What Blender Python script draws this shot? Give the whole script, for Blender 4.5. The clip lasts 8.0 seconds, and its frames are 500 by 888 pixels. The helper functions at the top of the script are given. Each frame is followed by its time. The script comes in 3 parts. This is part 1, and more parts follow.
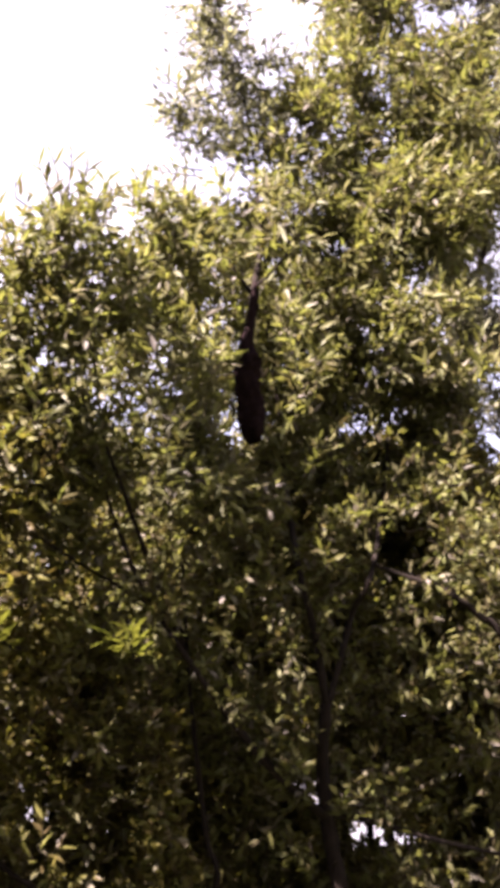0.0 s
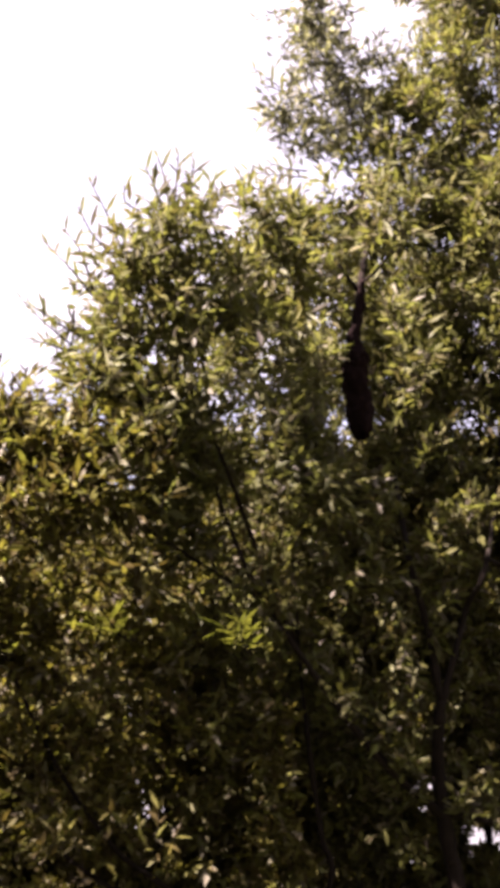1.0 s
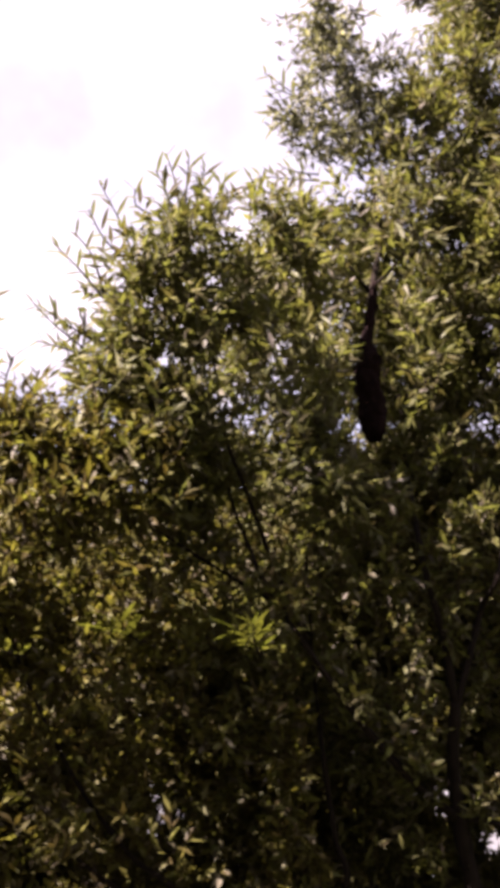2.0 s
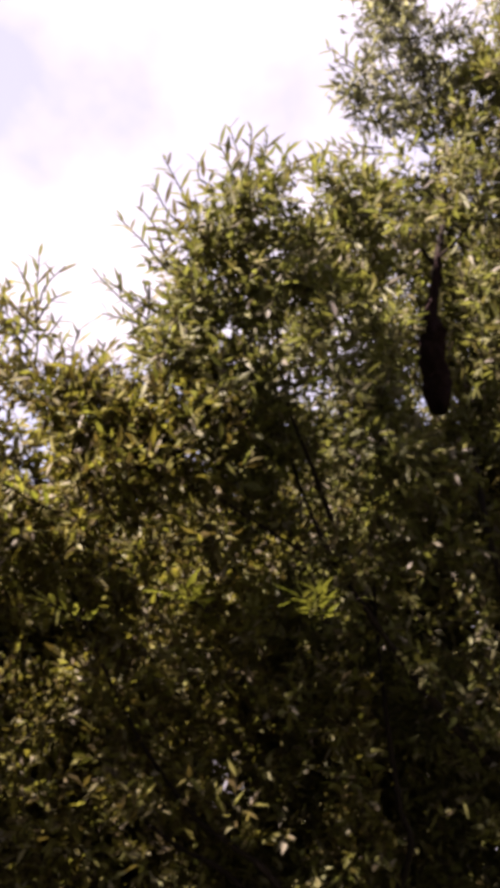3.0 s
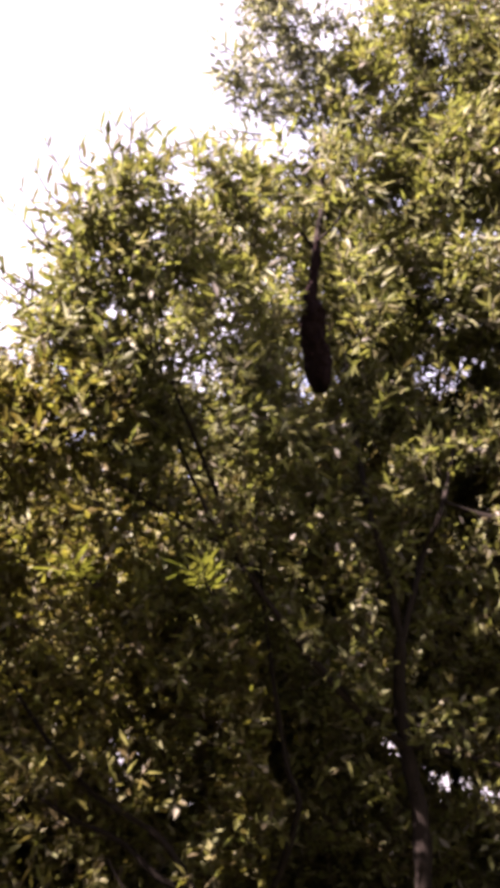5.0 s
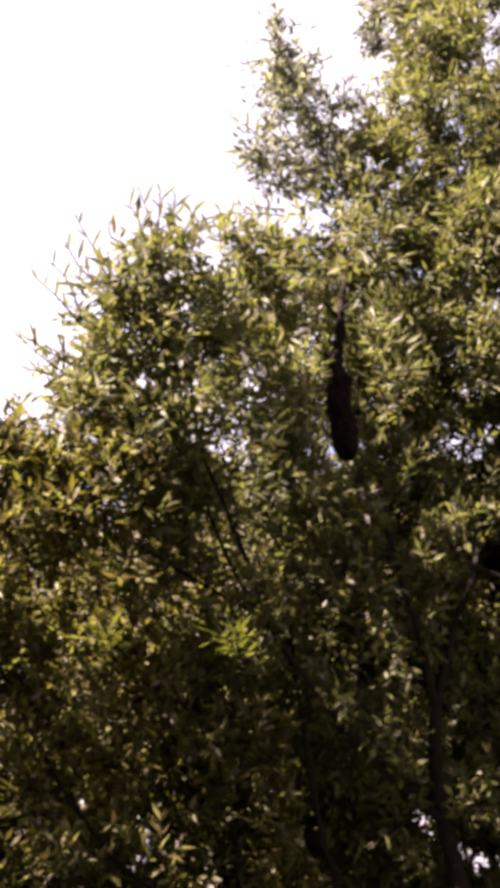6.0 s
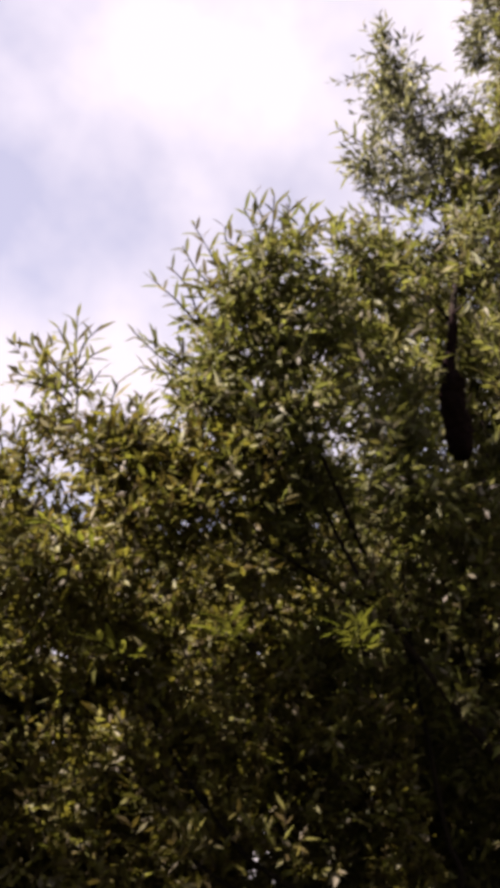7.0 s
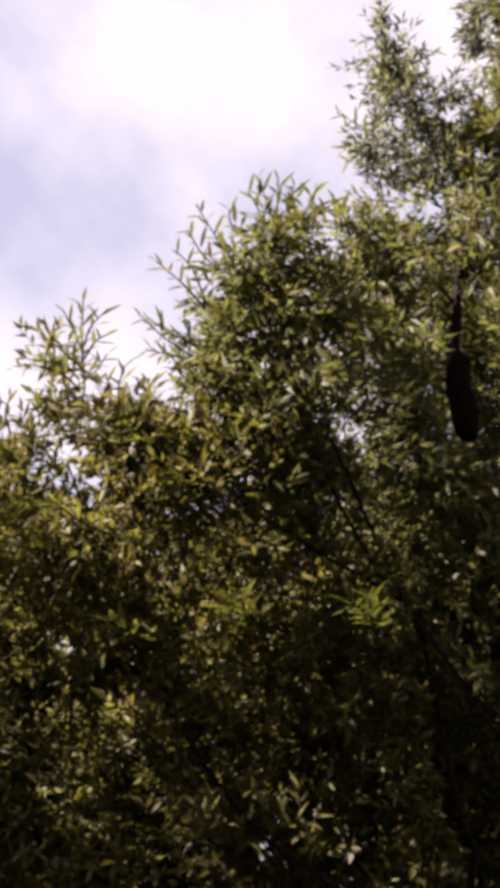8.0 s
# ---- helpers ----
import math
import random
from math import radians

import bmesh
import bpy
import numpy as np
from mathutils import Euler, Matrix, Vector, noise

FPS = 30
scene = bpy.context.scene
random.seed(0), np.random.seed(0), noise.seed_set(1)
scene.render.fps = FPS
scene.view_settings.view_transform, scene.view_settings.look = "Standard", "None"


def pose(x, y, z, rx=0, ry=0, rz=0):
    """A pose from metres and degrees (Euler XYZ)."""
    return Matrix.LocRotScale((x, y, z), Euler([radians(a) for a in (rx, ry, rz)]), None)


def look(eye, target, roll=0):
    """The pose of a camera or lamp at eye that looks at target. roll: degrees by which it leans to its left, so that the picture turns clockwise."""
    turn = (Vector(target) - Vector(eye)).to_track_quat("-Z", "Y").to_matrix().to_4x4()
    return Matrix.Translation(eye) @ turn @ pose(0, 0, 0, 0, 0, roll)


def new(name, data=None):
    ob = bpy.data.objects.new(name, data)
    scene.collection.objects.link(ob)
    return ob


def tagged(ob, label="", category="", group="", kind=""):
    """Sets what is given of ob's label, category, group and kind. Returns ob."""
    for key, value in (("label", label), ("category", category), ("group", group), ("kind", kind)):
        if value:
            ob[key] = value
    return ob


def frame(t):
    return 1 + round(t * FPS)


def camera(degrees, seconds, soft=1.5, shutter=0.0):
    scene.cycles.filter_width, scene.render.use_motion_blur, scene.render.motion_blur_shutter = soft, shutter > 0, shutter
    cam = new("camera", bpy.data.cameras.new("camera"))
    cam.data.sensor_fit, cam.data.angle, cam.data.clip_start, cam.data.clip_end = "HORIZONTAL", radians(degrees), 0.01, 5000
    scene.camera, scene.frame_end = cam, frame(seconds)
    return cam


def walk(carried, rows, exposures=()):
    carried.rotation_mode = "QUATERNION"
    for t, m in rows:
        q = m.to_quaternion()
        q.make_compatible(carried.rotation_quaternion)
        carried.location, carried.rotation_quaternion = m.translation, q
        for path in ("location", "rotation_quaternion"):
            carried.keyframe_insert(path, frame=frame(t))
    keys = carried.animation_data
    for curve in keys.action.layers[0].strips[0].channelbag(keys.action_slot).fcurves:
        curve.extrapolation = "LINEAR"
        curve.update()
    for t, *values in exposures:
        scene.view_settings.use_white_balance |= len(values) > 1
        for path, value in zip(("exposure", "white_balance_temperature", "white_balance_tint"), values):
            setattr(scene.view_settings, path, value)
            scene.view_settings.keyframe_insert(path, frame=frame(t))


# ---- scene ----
# ---------------------------------------------------------------- camera
cam = camera(28, 8.0, soft=6.4)
PATH = [
    (0, -0.017, 0.082, 1.958, 106.52, -0.09, -11.81),
    (0.2, -0.004, 0.085, 1.934, 106.79, -0.12, -10.19),
    (0.5, 0.005, 0.079, 1.886, 107.79, 0.24, -7.55),
    (1, -0.003, 0.101, 1.851, 107.23, 0.94, -5.24),
    (2.5, 0.049, 0.133, 1.766, 108.00, 1.15, -3.00),
    (3, 0.042, 0.137, 1.701, 107.07, 1.90, -0.35),
    (3.2, 0.050, 0.125, 1.672, 106.12, 2.23, 1.08),
    (3.5, 0.063, 0.118, 1.639, 106.05, 2.99, 3.57),
    (3.8, 0.126, 0.109, 1.656, 104.17, 1.53, 3.05),
    (4, 0.160, 0.057, 1.676, 101.82, 0.05, -1.08),
    (4.2, 0.168, 0.047, 1.683, 101.88, -0.20, -3.36),
    (5.3, 0.045, 0.021, 1.558, 108.46, -1.53, -7.23),
    (5.5, 0.030, 0.023, 1.555, 109.06, -1.81, -7.31),
    (5.8, 0.018, 0.043, 1.531, 109.69, -1.75, -6.68),
    (6, -0.000, 0.027, 1.534, 110.91, -1.40, -5.86),
    (6.2, -0.001, 0.043, 1.500, 110.99, -1.07, -4.71),
    (6.5, -0.033, 0.036, 1.426, 109.43, -1.04, -3.40),
    (6.8, -0.099, 0.044, 1.362, 112.48, -0.10, -1.10),
    (7, -0.135, 0.055, 1.306, 112.89, 0.29, -0.04),
    (7.2, -0.145, 0.056, 1.281, 111.46, -0.33, -0.59),
    (7.5, -0.174, 0.083, 1.248, 111.13, -0.58, -0.34),
    (7.8, -0.193, 0.078, 1.227, 111.97, -0.33, -0.56),
    (8, -0.198, 0.091, 1.212, 112.77, -0.48, -0.20),
]
EXPOSURES = [(0, 3.93, 6400, 34), (0.5, 3.83, 6450, 33), (1, 3.52, 6600, 32), (2.5, 3.1, 6650, 31), (3.5, 3.08, 6650, 30), (4.1, 3.52, 6550, 40),
             (5.3, 3.92, 6450, 34), (6, 3.57, 6600, 32), (6.5, 3.07, 6650, 31), (7, 2.68, 6600, 25), (8, 2.7, 6600, 25)]
# seconds, place, tilt, roll, heading
walk(cam, [(t, pose(x, y, z, tilt, 0, heading) @ pose(0, 0, 0, 0, 0, roll)) for t, x, y, z, tilt, roll, heading in PATH], EXPOSURES)

# ---------------------------------------------------------------- light
SUN_ELEVATION, SUN_TURN = 48, -112        # degrees above the horizon, degrees from north towards east

world = bpy.data.worlds.new("sky")
scene.world = world
world.use_nodes = True
wn, wl = world.node_tree.nodes, world.node_tree.links
wn.clear()
sky = wn.new("ShaderNodeTexSky")
sky.sky_type = "NISHITA"
sky.sun_disc = False
sky.sun_elevation, sky.sun_rotation = radians(SUN_ELEVATION), radians(SUN_TURN)
sky_light = wn.new("ShaderNodeBackground")
sky_light.inputs["Strength"].default_value = 0.032
cloud_light = wn.new("ShaderNodeBackground")
cloud_light.inputs["Color"].default_value = (0.97, 0.955, 1.0, 1)
cloud_light.inputs["Strength"].default_value = 0.165
coords = wn.new("ShaderNodeTexCoord")
clouds = wn.new("ShaderNodeTexNoise")
clouds.inputs["Scale"].default_value = 3.0
clouds.inputs["Detail"].default_value = 5.0
clouds.inputs["Roughness"].default_value = 0.55
cover = wn.new("ShaderNodeMapRange")
cover.inputs["From Min"].default_value, cover.inputs["From Max"].default_value = 0.42, 0.64
cover.inputs["To Min"].default_value, cover.inputs["To Max"].default_value = 0.45, 1.0
sky_mix, sky_out = wn.new("ShaderNodeMixShader"), wn.new("ShaderNodeOutputWorld")
tinge = wn.new("ShaderNodeMix")
tinge.data_type, tinge.blend_type = "RGBA", "MULTIPLY"
tinge.inputs["Factor"].default_value = 1.0
tinge.inputs["B"].default_value = (1.12, 0.99, 1.0, 1)
wl.new(sky.outputs["Color"], tinge.inputs["A"])
wl.new(tinge.outputs["Result"], sky_light.inputs["Color"])
wl.new(coords.outputs["Generated"], clouds.inputs["Vector"])
split, lift, wave, banks = wn.new("ShaderNodeSeparateXYZ"), wn.new("ShaderNodeMath"), wn.new("ShaderNodeMath"), wn.new("ShaderNodeMath")
lift.operation, wave.operation, banks.operation = "MULTIPLY_ADD", "SINE", "MULTIPLY_ADD"
lift.inputs[1].default_value, lift.inputs[2].default_value, banks.inputs[1].default_value = 22.4, -1.77, 0.1
wl.new(coords.outputs["Generated"], split.inputs[0])
wl.new(split.outputs["Z"], lift.inputs[0])
wl.new(lift.outputs[0], wave.inputs[0])
wl.new(wave.outputs[0], banks.inputs[0])
wl.new(clouds.outputs["Fac"], banks.inputs[2])
wl.new(banks.outputs[0], cover.inputs["Value"])
wl.new(cover.outputs["Result"], sky_mix.inputs["Fac"])
wl.new(sky_light.outputs["Background"], sky_mix.inputs[1])
wl.new(cloud_light.outputs["Background"], sky_mix.inputs[2])
wl.new(sky_mix.outputs["Shader"], sky_out.inputs["Surface"])

sun = new("sun", bpy.data.lights.new("sun", "SUN"))
sun.data.energy, sun.data.angle, sun.data.color = 5.0, radians(0.6), (1.0, 0.94, 0.84)
sun_way = Vector((math.sin(radians(SUN_TURN)) * math.cos(radians(SUN_ELEVATION)),
                  math.cos(radians(SUN_TURN)) * math.cos(radians(SUN_ELEVATION)), math.sin(radians(SUN_ELEVATION))))
sun.matrix_world = look(sun_way * 60, (0, 0, 0))


# ---------------------------------------------------------------- materials
def material(name):
    m = bpy.data.materials.new(name)
    m.use_nodes = True
    n, l = m.node_tree.nodes, m.node_tree.links
    return m, n, l, n["Principled BSDF"]


def noise_node(n, l, scale, detail=4.0, rough=0.6, where="Object"):
    c, t = n.new("ShaderNodeTexCoord"), n.new("ShaderNodeTexNoise")
    t.inputs["Scale"].default_value, t.inputs["Detail"].default_value, t.inputs["Roughness"].default_value = scale, detail, rough
    l.new(c.outputs[where], t.inputs["Vector"])
    return t


def ramp(n, l, source, stops):
    r = n.new("ShaderNodeValToRGB")
    while len(r.color_ramp.elements) < len(stops):
        r.color_ramp.elements.new(0.5)
    for e, (p, c) in zip(r.color_ramp.elements, stops):
        e.position, e.color = p, (*c, 1)
    l.new(source, r.inputs["Fac"])
    return r


def leaf_material(name, tones, single=False, through_light=0.48):
    """Thin willow leaf: a varied green, half glossy, that lets light through."""
    m, n, l, bsdf = material(name)
    if single:
        rnd = n.new("ShaderNodeObjectInfo").outputs["Random"]
    else:
        rnd = n.new("ShaderNodeNewGeometry").outputs["Random Per Island"]
    tone = ramp(n, l, rnd, tones)
    patch = noise_node(n, l, 1.3, 3.0)
    spot = noise_node(n, l, 60.0, 2.0)
    shade = ramp(n, l, patch.outputs["Fac"], [(0.3, (0.78, 0.78, 0.74)), (0.7, (1.12, 1.1, 1.0))])
    fleck = ramp(n, l, spot.outputs["Fac"], [(0.3, (0.85, 0.82, 0.8)), (0.6, (1.0, 1.0, 1.0))])
    mul = n.new("ShaderNodeMix")
    mul.data_type, mul.blend_type = "RGBA", "MULTIPLY"
    mul.inputs["Factor"].default_value = 1.0
    l.new(tone.outputs["Color"], mul.inputs["A"])
    l.new(shade.outputs["Color"], mul.inputs["B"])
    mul2 = n.new("ShaderNodeMix")
    mul2.data_type, mul2.blend_type = "RGBA", "MULTIPLY"
    mul2.inputs["Factor"].default_value = 1.0
    l.new(mul.outputs["Result"], mul2.inputs["A"])
    l.new(fleck.outputs["Color"], mul2.inputs["B"])
    l.new(mul2.outputs["Result"], bsdf.inputs["Base Color"])
    bsdf.inputs["Roughness"].default_value = 0.54
    bsdf.inputs["Specular IOR Level"].default_value = 0.22
    glow = n.new("ShaderNodeBsdfTranslucent")
    warm = n.new("ShaderNodeMix")
    warm.data_type, warm.blend_type = "RGBA", "MULTIPLY"
    warm.inputs["Factor"].default_value = 1.0
    warm.inputs["B"].default_value = (1.16, 1.22, 0.76, 1)
    l.new(mul2.outputs["Result"], warm.inputs["A"])
    l.new(warm.outputs["Result"], glow.inputs["Color"])
    mix = n.new("ShaderNodeMixShader")
    mix.inputs["Fac"].default_value = through_light
    l.new(bsdf.outputs["BSDF"], mix.inputs[1])
    l.new(glow.outputs["BSDF"], mix.inputs[2])
    l.new(mix.outputs["Shader"], n["Material Output"].inputs["Surface"])
    return m


# Tones vary by leaf; dark browns also imitate shade, pale greys glints.
WILLOW_TONES = [(0, (0.041, 0.032, 0.017)), (0.2, (0.059, 0.048, 0.021)), (0.36, (0.059, 0.056, 0.018)), (0.5, (0.078, 0.075, 0.022)),
                (0.64, (0.096, 0.096, 0.030)), (0.78, (0.089, 0.098, 0.030)), (0.9, (0.120, 0.120, 0.044)), (0.965, (0.138, 0.124, 0.090)), (1, (0.172, 0.153, 0.139))]
GREY_TONES = [(0.0, (0.032, 0.030, 0.022)), (0.4, (0.066, 0.066, 0.044)), (0.7, (0.115, 0.115, 0.076)), (1.0, (0.18, 0.172, 0.13))]
BUSH_TONES = [(0, (0.042, 0.031, 0.013)), (0.2, (0.063, 0.047, 0.015)), (0.36, (0.064, 0.057, 0.015)), (0.5, (0.087, 0.075, 0.016)),
              (0.64, (0.104, 0.094, 0.022)), (0.78, (0.092, 0.096, 0.021)), (0.9, (0.128, 0.119, 0.034)), (0.965, (0.138, 0.124, 0.077)), (1, (0.172, 0.153, 0.116))]
# The same leaf without the darkest tones: the crown's even sunlight put in colour.
LIT_CROWN_TONES = [(0, (0.050, 0.042, 0.021)), (0.2, (0.072, 0.064, 0.025)), (0.4, (0.076, 0.081, 0.026)), (0.6, (0.107, 0.105, 0.033)),
               (0.76, (0.092, 0.100, 0.032)), (0.88, (0.123, 0.122, 0.046)), (0.96, (0.133, 0.122, 0.082)), (1, (0.172, 0.153, 0.139))]
leaf_mat = leaf_material("willow_leaf", WILLOW_TONES)
lit_crown_leaf_mat = leaf_material("lit_crown_leaf", LIT_CROWN_TONES, through_light=0.47)
shoot_leaf_mat = leaf_material("shoot_leaf", WILLOW_TONES, single=True)
young_leaf_mat = leaf_material("young_leaf", [(0.0, (0.085, 0.094, 0.018)), (0.5, (0.118, 0.122, 0.024)), (1.0, (0.155, 0.15, 0.04))], single=True)
grey_leaf_mat = leaf_material("grey_leaf", GREY_TONES)
bush_leaf_mat = leaf_material("bush_leaf", BUSH_TONES)

shaded_bark_mat, n, l, bsdf = material("shaded_bark")
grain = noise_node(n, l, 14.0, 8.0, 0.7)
# Base far darker than real bark: the limbs' shade is put into it.
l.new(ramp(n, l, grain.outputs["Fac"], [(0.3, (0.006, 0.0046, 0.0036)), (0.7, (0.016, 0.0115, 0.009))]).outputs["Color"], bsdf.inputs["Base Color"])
bsdf.inputs["Roughness"].default_value = 0.95
bsdf.inputs["Specular IOR Level"].default_value = 0.06
bump = n.new("ShaderNodeBump")
bump.inputs["Strength"].default_value, bump.inputs["Distance"].default_value = 0.6, 0.01
l.new(grain.outputs["Fac"], bump.inputs["Height"])
l.new(bump.outputs["Normal"], bsdf.inputs["Normal"])

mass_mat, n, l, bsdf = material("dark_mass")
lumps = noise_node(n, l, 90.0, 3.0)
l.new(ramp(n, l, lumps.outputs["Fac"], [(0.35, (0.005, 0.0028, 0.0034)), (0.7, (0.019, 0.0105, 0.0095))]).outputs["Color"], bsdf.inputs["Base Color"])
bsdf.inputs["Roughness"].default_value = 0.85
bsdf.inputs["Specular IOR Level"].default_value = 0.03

ground_mat, n, l, bsdf = material("meadow")
small = noise_node(n, l, 9.0, 6.0)
l.new(ramp(n, l, small.outputs["Fac"], [(0.3, (0.025, 0.028, 0.01)), (0.55, (0.04, 0.042, 0.015)), (0.75, (0.07, 0.06, 0.03))]).outputs["Color"], bsdf.inputs["Base Color"])
bsdf.inputs["Roughness"].default_value = 0.95
bump = n.new("ShaderNodeBump")
bump.inputs["Strength"].default_value, bump.inputs["Distance"].default_value = 0.8, 0.04
l.new(small.outputs["Fac"], bump.inputs["Height"])
l.new(bump.outputs["Normal"], bsdf.inputs["Normal"])


# ---------------------------------------------------------------- building helpers
def part(name, mesh, mat, parent, label=""):
    """Links a mesh as one object under a thing or part."""
    ob = new(name, mesh)
    if not mesh.materials:
        mesh.materials.append(mat)
    ob.parent = parent
    return tagged(ob, label)


def mesh_from(name, verts, faces, smooth=True):
    me = bpy.data.meshes.new(name)
    me.from_pydata([tuple(v) for v in verts], [], faces)
    if smooth:
        me.polygons.foreach_set("use_smooth", [True] * len(me.polygons))
    me.update()
    return me


def unit(a):
    return a / np.maximum(np.linalg.norm(a, axis=-1, keepdims=True), 1e-9)


def curve_points(points, steps):
    """A smooth line through the points (Catmull-Rom)."""
    p = np.array(points, float)
    p = np.vstack([2 * p[0] - p[1], p, 2 * p[-1] - p[-2]])
    out = []
    for i in range(1, len(p) - 2):
        for s in range(steps):
            t = s / steps
            a, b, c, d = p[i - 1], p[i], p[i + 1], p[i + 2]
            out.append(0.5 * (2 * b + (c - a) * t + (2 * a - 5 * b + 4 * c - d) * t * t + (3 * b - a - 3 * c + d) * t ** 3))
    out.append(p[-2])
    return np.array(out)


def limb_mesh(points, r0, r1, rng, sides=8, steps=5):
    """A tapered, slightly knotted limb along a line."""
    c = curve_points(points, steps)
    k = len(c)
    t = unit(np.gradient(c, axis=0))
    side = unit(np.cross(t, np.array([0.3, 1.0, 0.2])))
    up = np.cross(side, t)
    radius = (r0 + (r1 - r0) * np.linspace(0, 1, k) ** 0.8) * rng.uniform(0.86, 1.16, k)
    a = np.linspace(0, 2 * math.pi, sides, endpoint=False)
    ring = side[:, None] * np.cos(a)[None, :, None] + up[:, None] * np.sin(a)[None, :, None]
    wob = rng.uniform(0.9, 1.1, (k, sides, 1))
    v = (c[:, None] + ring * radius[:, None, None] * wob).reshape(-1, 3)
    f = []
    for i in range(k - 1):
        for j in range(sides):
            j2 = (j + 1) % sides
            f.append((i * sides + j, i * sides + j2, (i + 1) * sides + j2, (i + 1) * sides + j))
    f.append(tuple(range(sides))[::-1])
    f.append(tuple(range((k - 1) * sides, k * sides)))
    return mesh_from("limb", v, f)


def fast_mesh(name, verts, tris):
    """A mesh from arrays, quick for many thousand leaves."""
    me = bpy.data.meshes.new(name)
    me.vertices.add(len(verts))
    me.vertices.foreach_set("co", np.ascontiguousarray(verts, np.float32).ravel())
    me.loops.add(tris.size)
    me.loops.foreach_set("vertex_index", np.ascontiguousarray(tris, np.int32).ravel())
    me.polygons.add(len(tris))
    me.polygons.foreach_set("loop_start", np.arange(0, tris.size, 3, dtype=np.int32))
    me.update(calc_edges=True)
    return me


def leaves_mesh(name, base, way, face, length, width):
    """Lance-shaped leaves, folded along the midrib, four triangles each."""
    side = unit(np.cross(way, face))
    face = np.cross(side, way)
    L, W = length[:, None], width[:, None]
    tip = base + way * L - face * L * 0.10
    mid = base + way * L * 0.42 - face * W * 0.12
    v = np.stack([base, mid + side * W * 0.5 + face * W * 0.22, mid, mid - side * W * 0.5 + face * W * 0.22, tip], 1)
    count = len(base)
    t = np.array([[0, 2, 1], [0, 3, 2], [1, 2, 4], [2, 3, 4]])
    tris = (np.arange(count)[:, None, None] * 5 + t[None]).reshape(-1, 3)
    return fast_mesh(name, v.reshape(-1, 3), tris)


def sprays(base, way, length, rng, per, leaf_len, leaf_wid):
    """Leaves set round twigs that start at base and run along way."""
    count = len(base)
    s = (np.arange(per) + rng.uniform(0, 0.9, (count, per))) / per
    perp = unit(np.cross(way, rng.normal(size=(count, 3))))
    perp2 = np.cross(way, perp)
    ang = np.arange(per)[None] * 2.4 + rng.uniform(0, 0.8, (count, per))
    out = perp[:, None] * np.cos(ang)[..., None] + perp2[:, None] * np.sin(ang)[..., None]
    lean = (0.95 - 0.55 * s + rng.uniform(-0.2, 0.25, (count, per)))[..., None]
    pos = base[:, None] + way[:, None] * (length[:, None] * s)[..., None] - np.array([0, 0, 1.0]) * (0.12 * length[:, None] * s ** 2)[..., None]
    d = unit(way[:, None] * np.cos(lean) + out * np.sin(lean) + np.array([0, 0, -0.12]) + rng.normal(size=(count, per, 3)) * 0.4)
    face = unit(np.array([0, 0, 1.0]) + rng.normal(size=(count, per, 3)) * 1.2)
    ll = leaf_len * rng.uniform(0.55, 1.25, (count, per))
    ww = leaf_wid * rng.uniform(0.7, 1.3, (count, per))
    return [a.reshape(-1, a.shape[-1]) for a in (pos, d, face)] + [ll.ravel(), ww.ravel()]


def twigs_mesh(name, base, way, length, radius):
    side = unit(np.cross(way, np.array([0.31, 0.9, 0.2])))
    up = np.cross(side, way)
    end = base + way * length[:, None] - np.array([0, 0, 1.0]) * (0.12 * length)[:, None]
    ring = []
    for a in (0, 2.09, 4.19):
        ring.append(base + (side * math.cos(a) + up * math.sin(a)) * radius)
    v = np.stack(ring + [end], 1)
    t = np.array([[0, 1, 3], [1, 2, 3], [2, 0, 3]])
    tris = (np.arange(len(base))[:, None, None] * 4 + t[None]).reshape(-1, 3)
    return fast_mesh(name, v.reshape(-1, 3), tris)


def clear_of(points, keepouts):
    ok = np.ones(len(points), bool)
    for x, y, z, rx, ry, rz in keepouts:
        ok &= (((points - (x, y, z)) / (rx, ry, rz)) ** 2).sum(1) > 1
    return ok


def lobe_twigs(lobes, rng, density, length, depth=0.42, upward=0.55):
    """Twig starts and directions in leafy lobes (x, y, z, half width, half height): fans of twigs that grow outwards and up."""
    starts, ways = [], []
    for x, y, z, rx, rz in lobes:
        fans = max(3, int(density * rx * rz * 4 / 8))
        p = unit(rng.normal(size=(fans, 3))) * rng.uniform(0.1, 1.0, (fans, 1)) ** 0.45
        ry = max(depth, 0.75 * rx)
        c = np.array([x, y, z]) + p * (rx, ry, rz) * 0.84
        w = unit(p * (0.8, 0.8, 0.5) + np.array([0, 0, upward]) + rng.normal(size=(fans, 3)) * 0.35)
        k = 8
        starts.append((c[:, None] + rng.normal(size=(fans, k, 3)) * 0.035 + w[:, None] * rng.uniform(-0.12, 0.08, (fans, k, 1))).reshape(-1, 3))
        ways.append(unit(w[:, None] + rng.normal(size=(fans, k, 3)) * 0.6).reshape(-1, 3))
    b, w = np.vstack(starts), np.vstack(ways)
    return b, w, length * rng.uniform(0.5, 1.25, len(b))


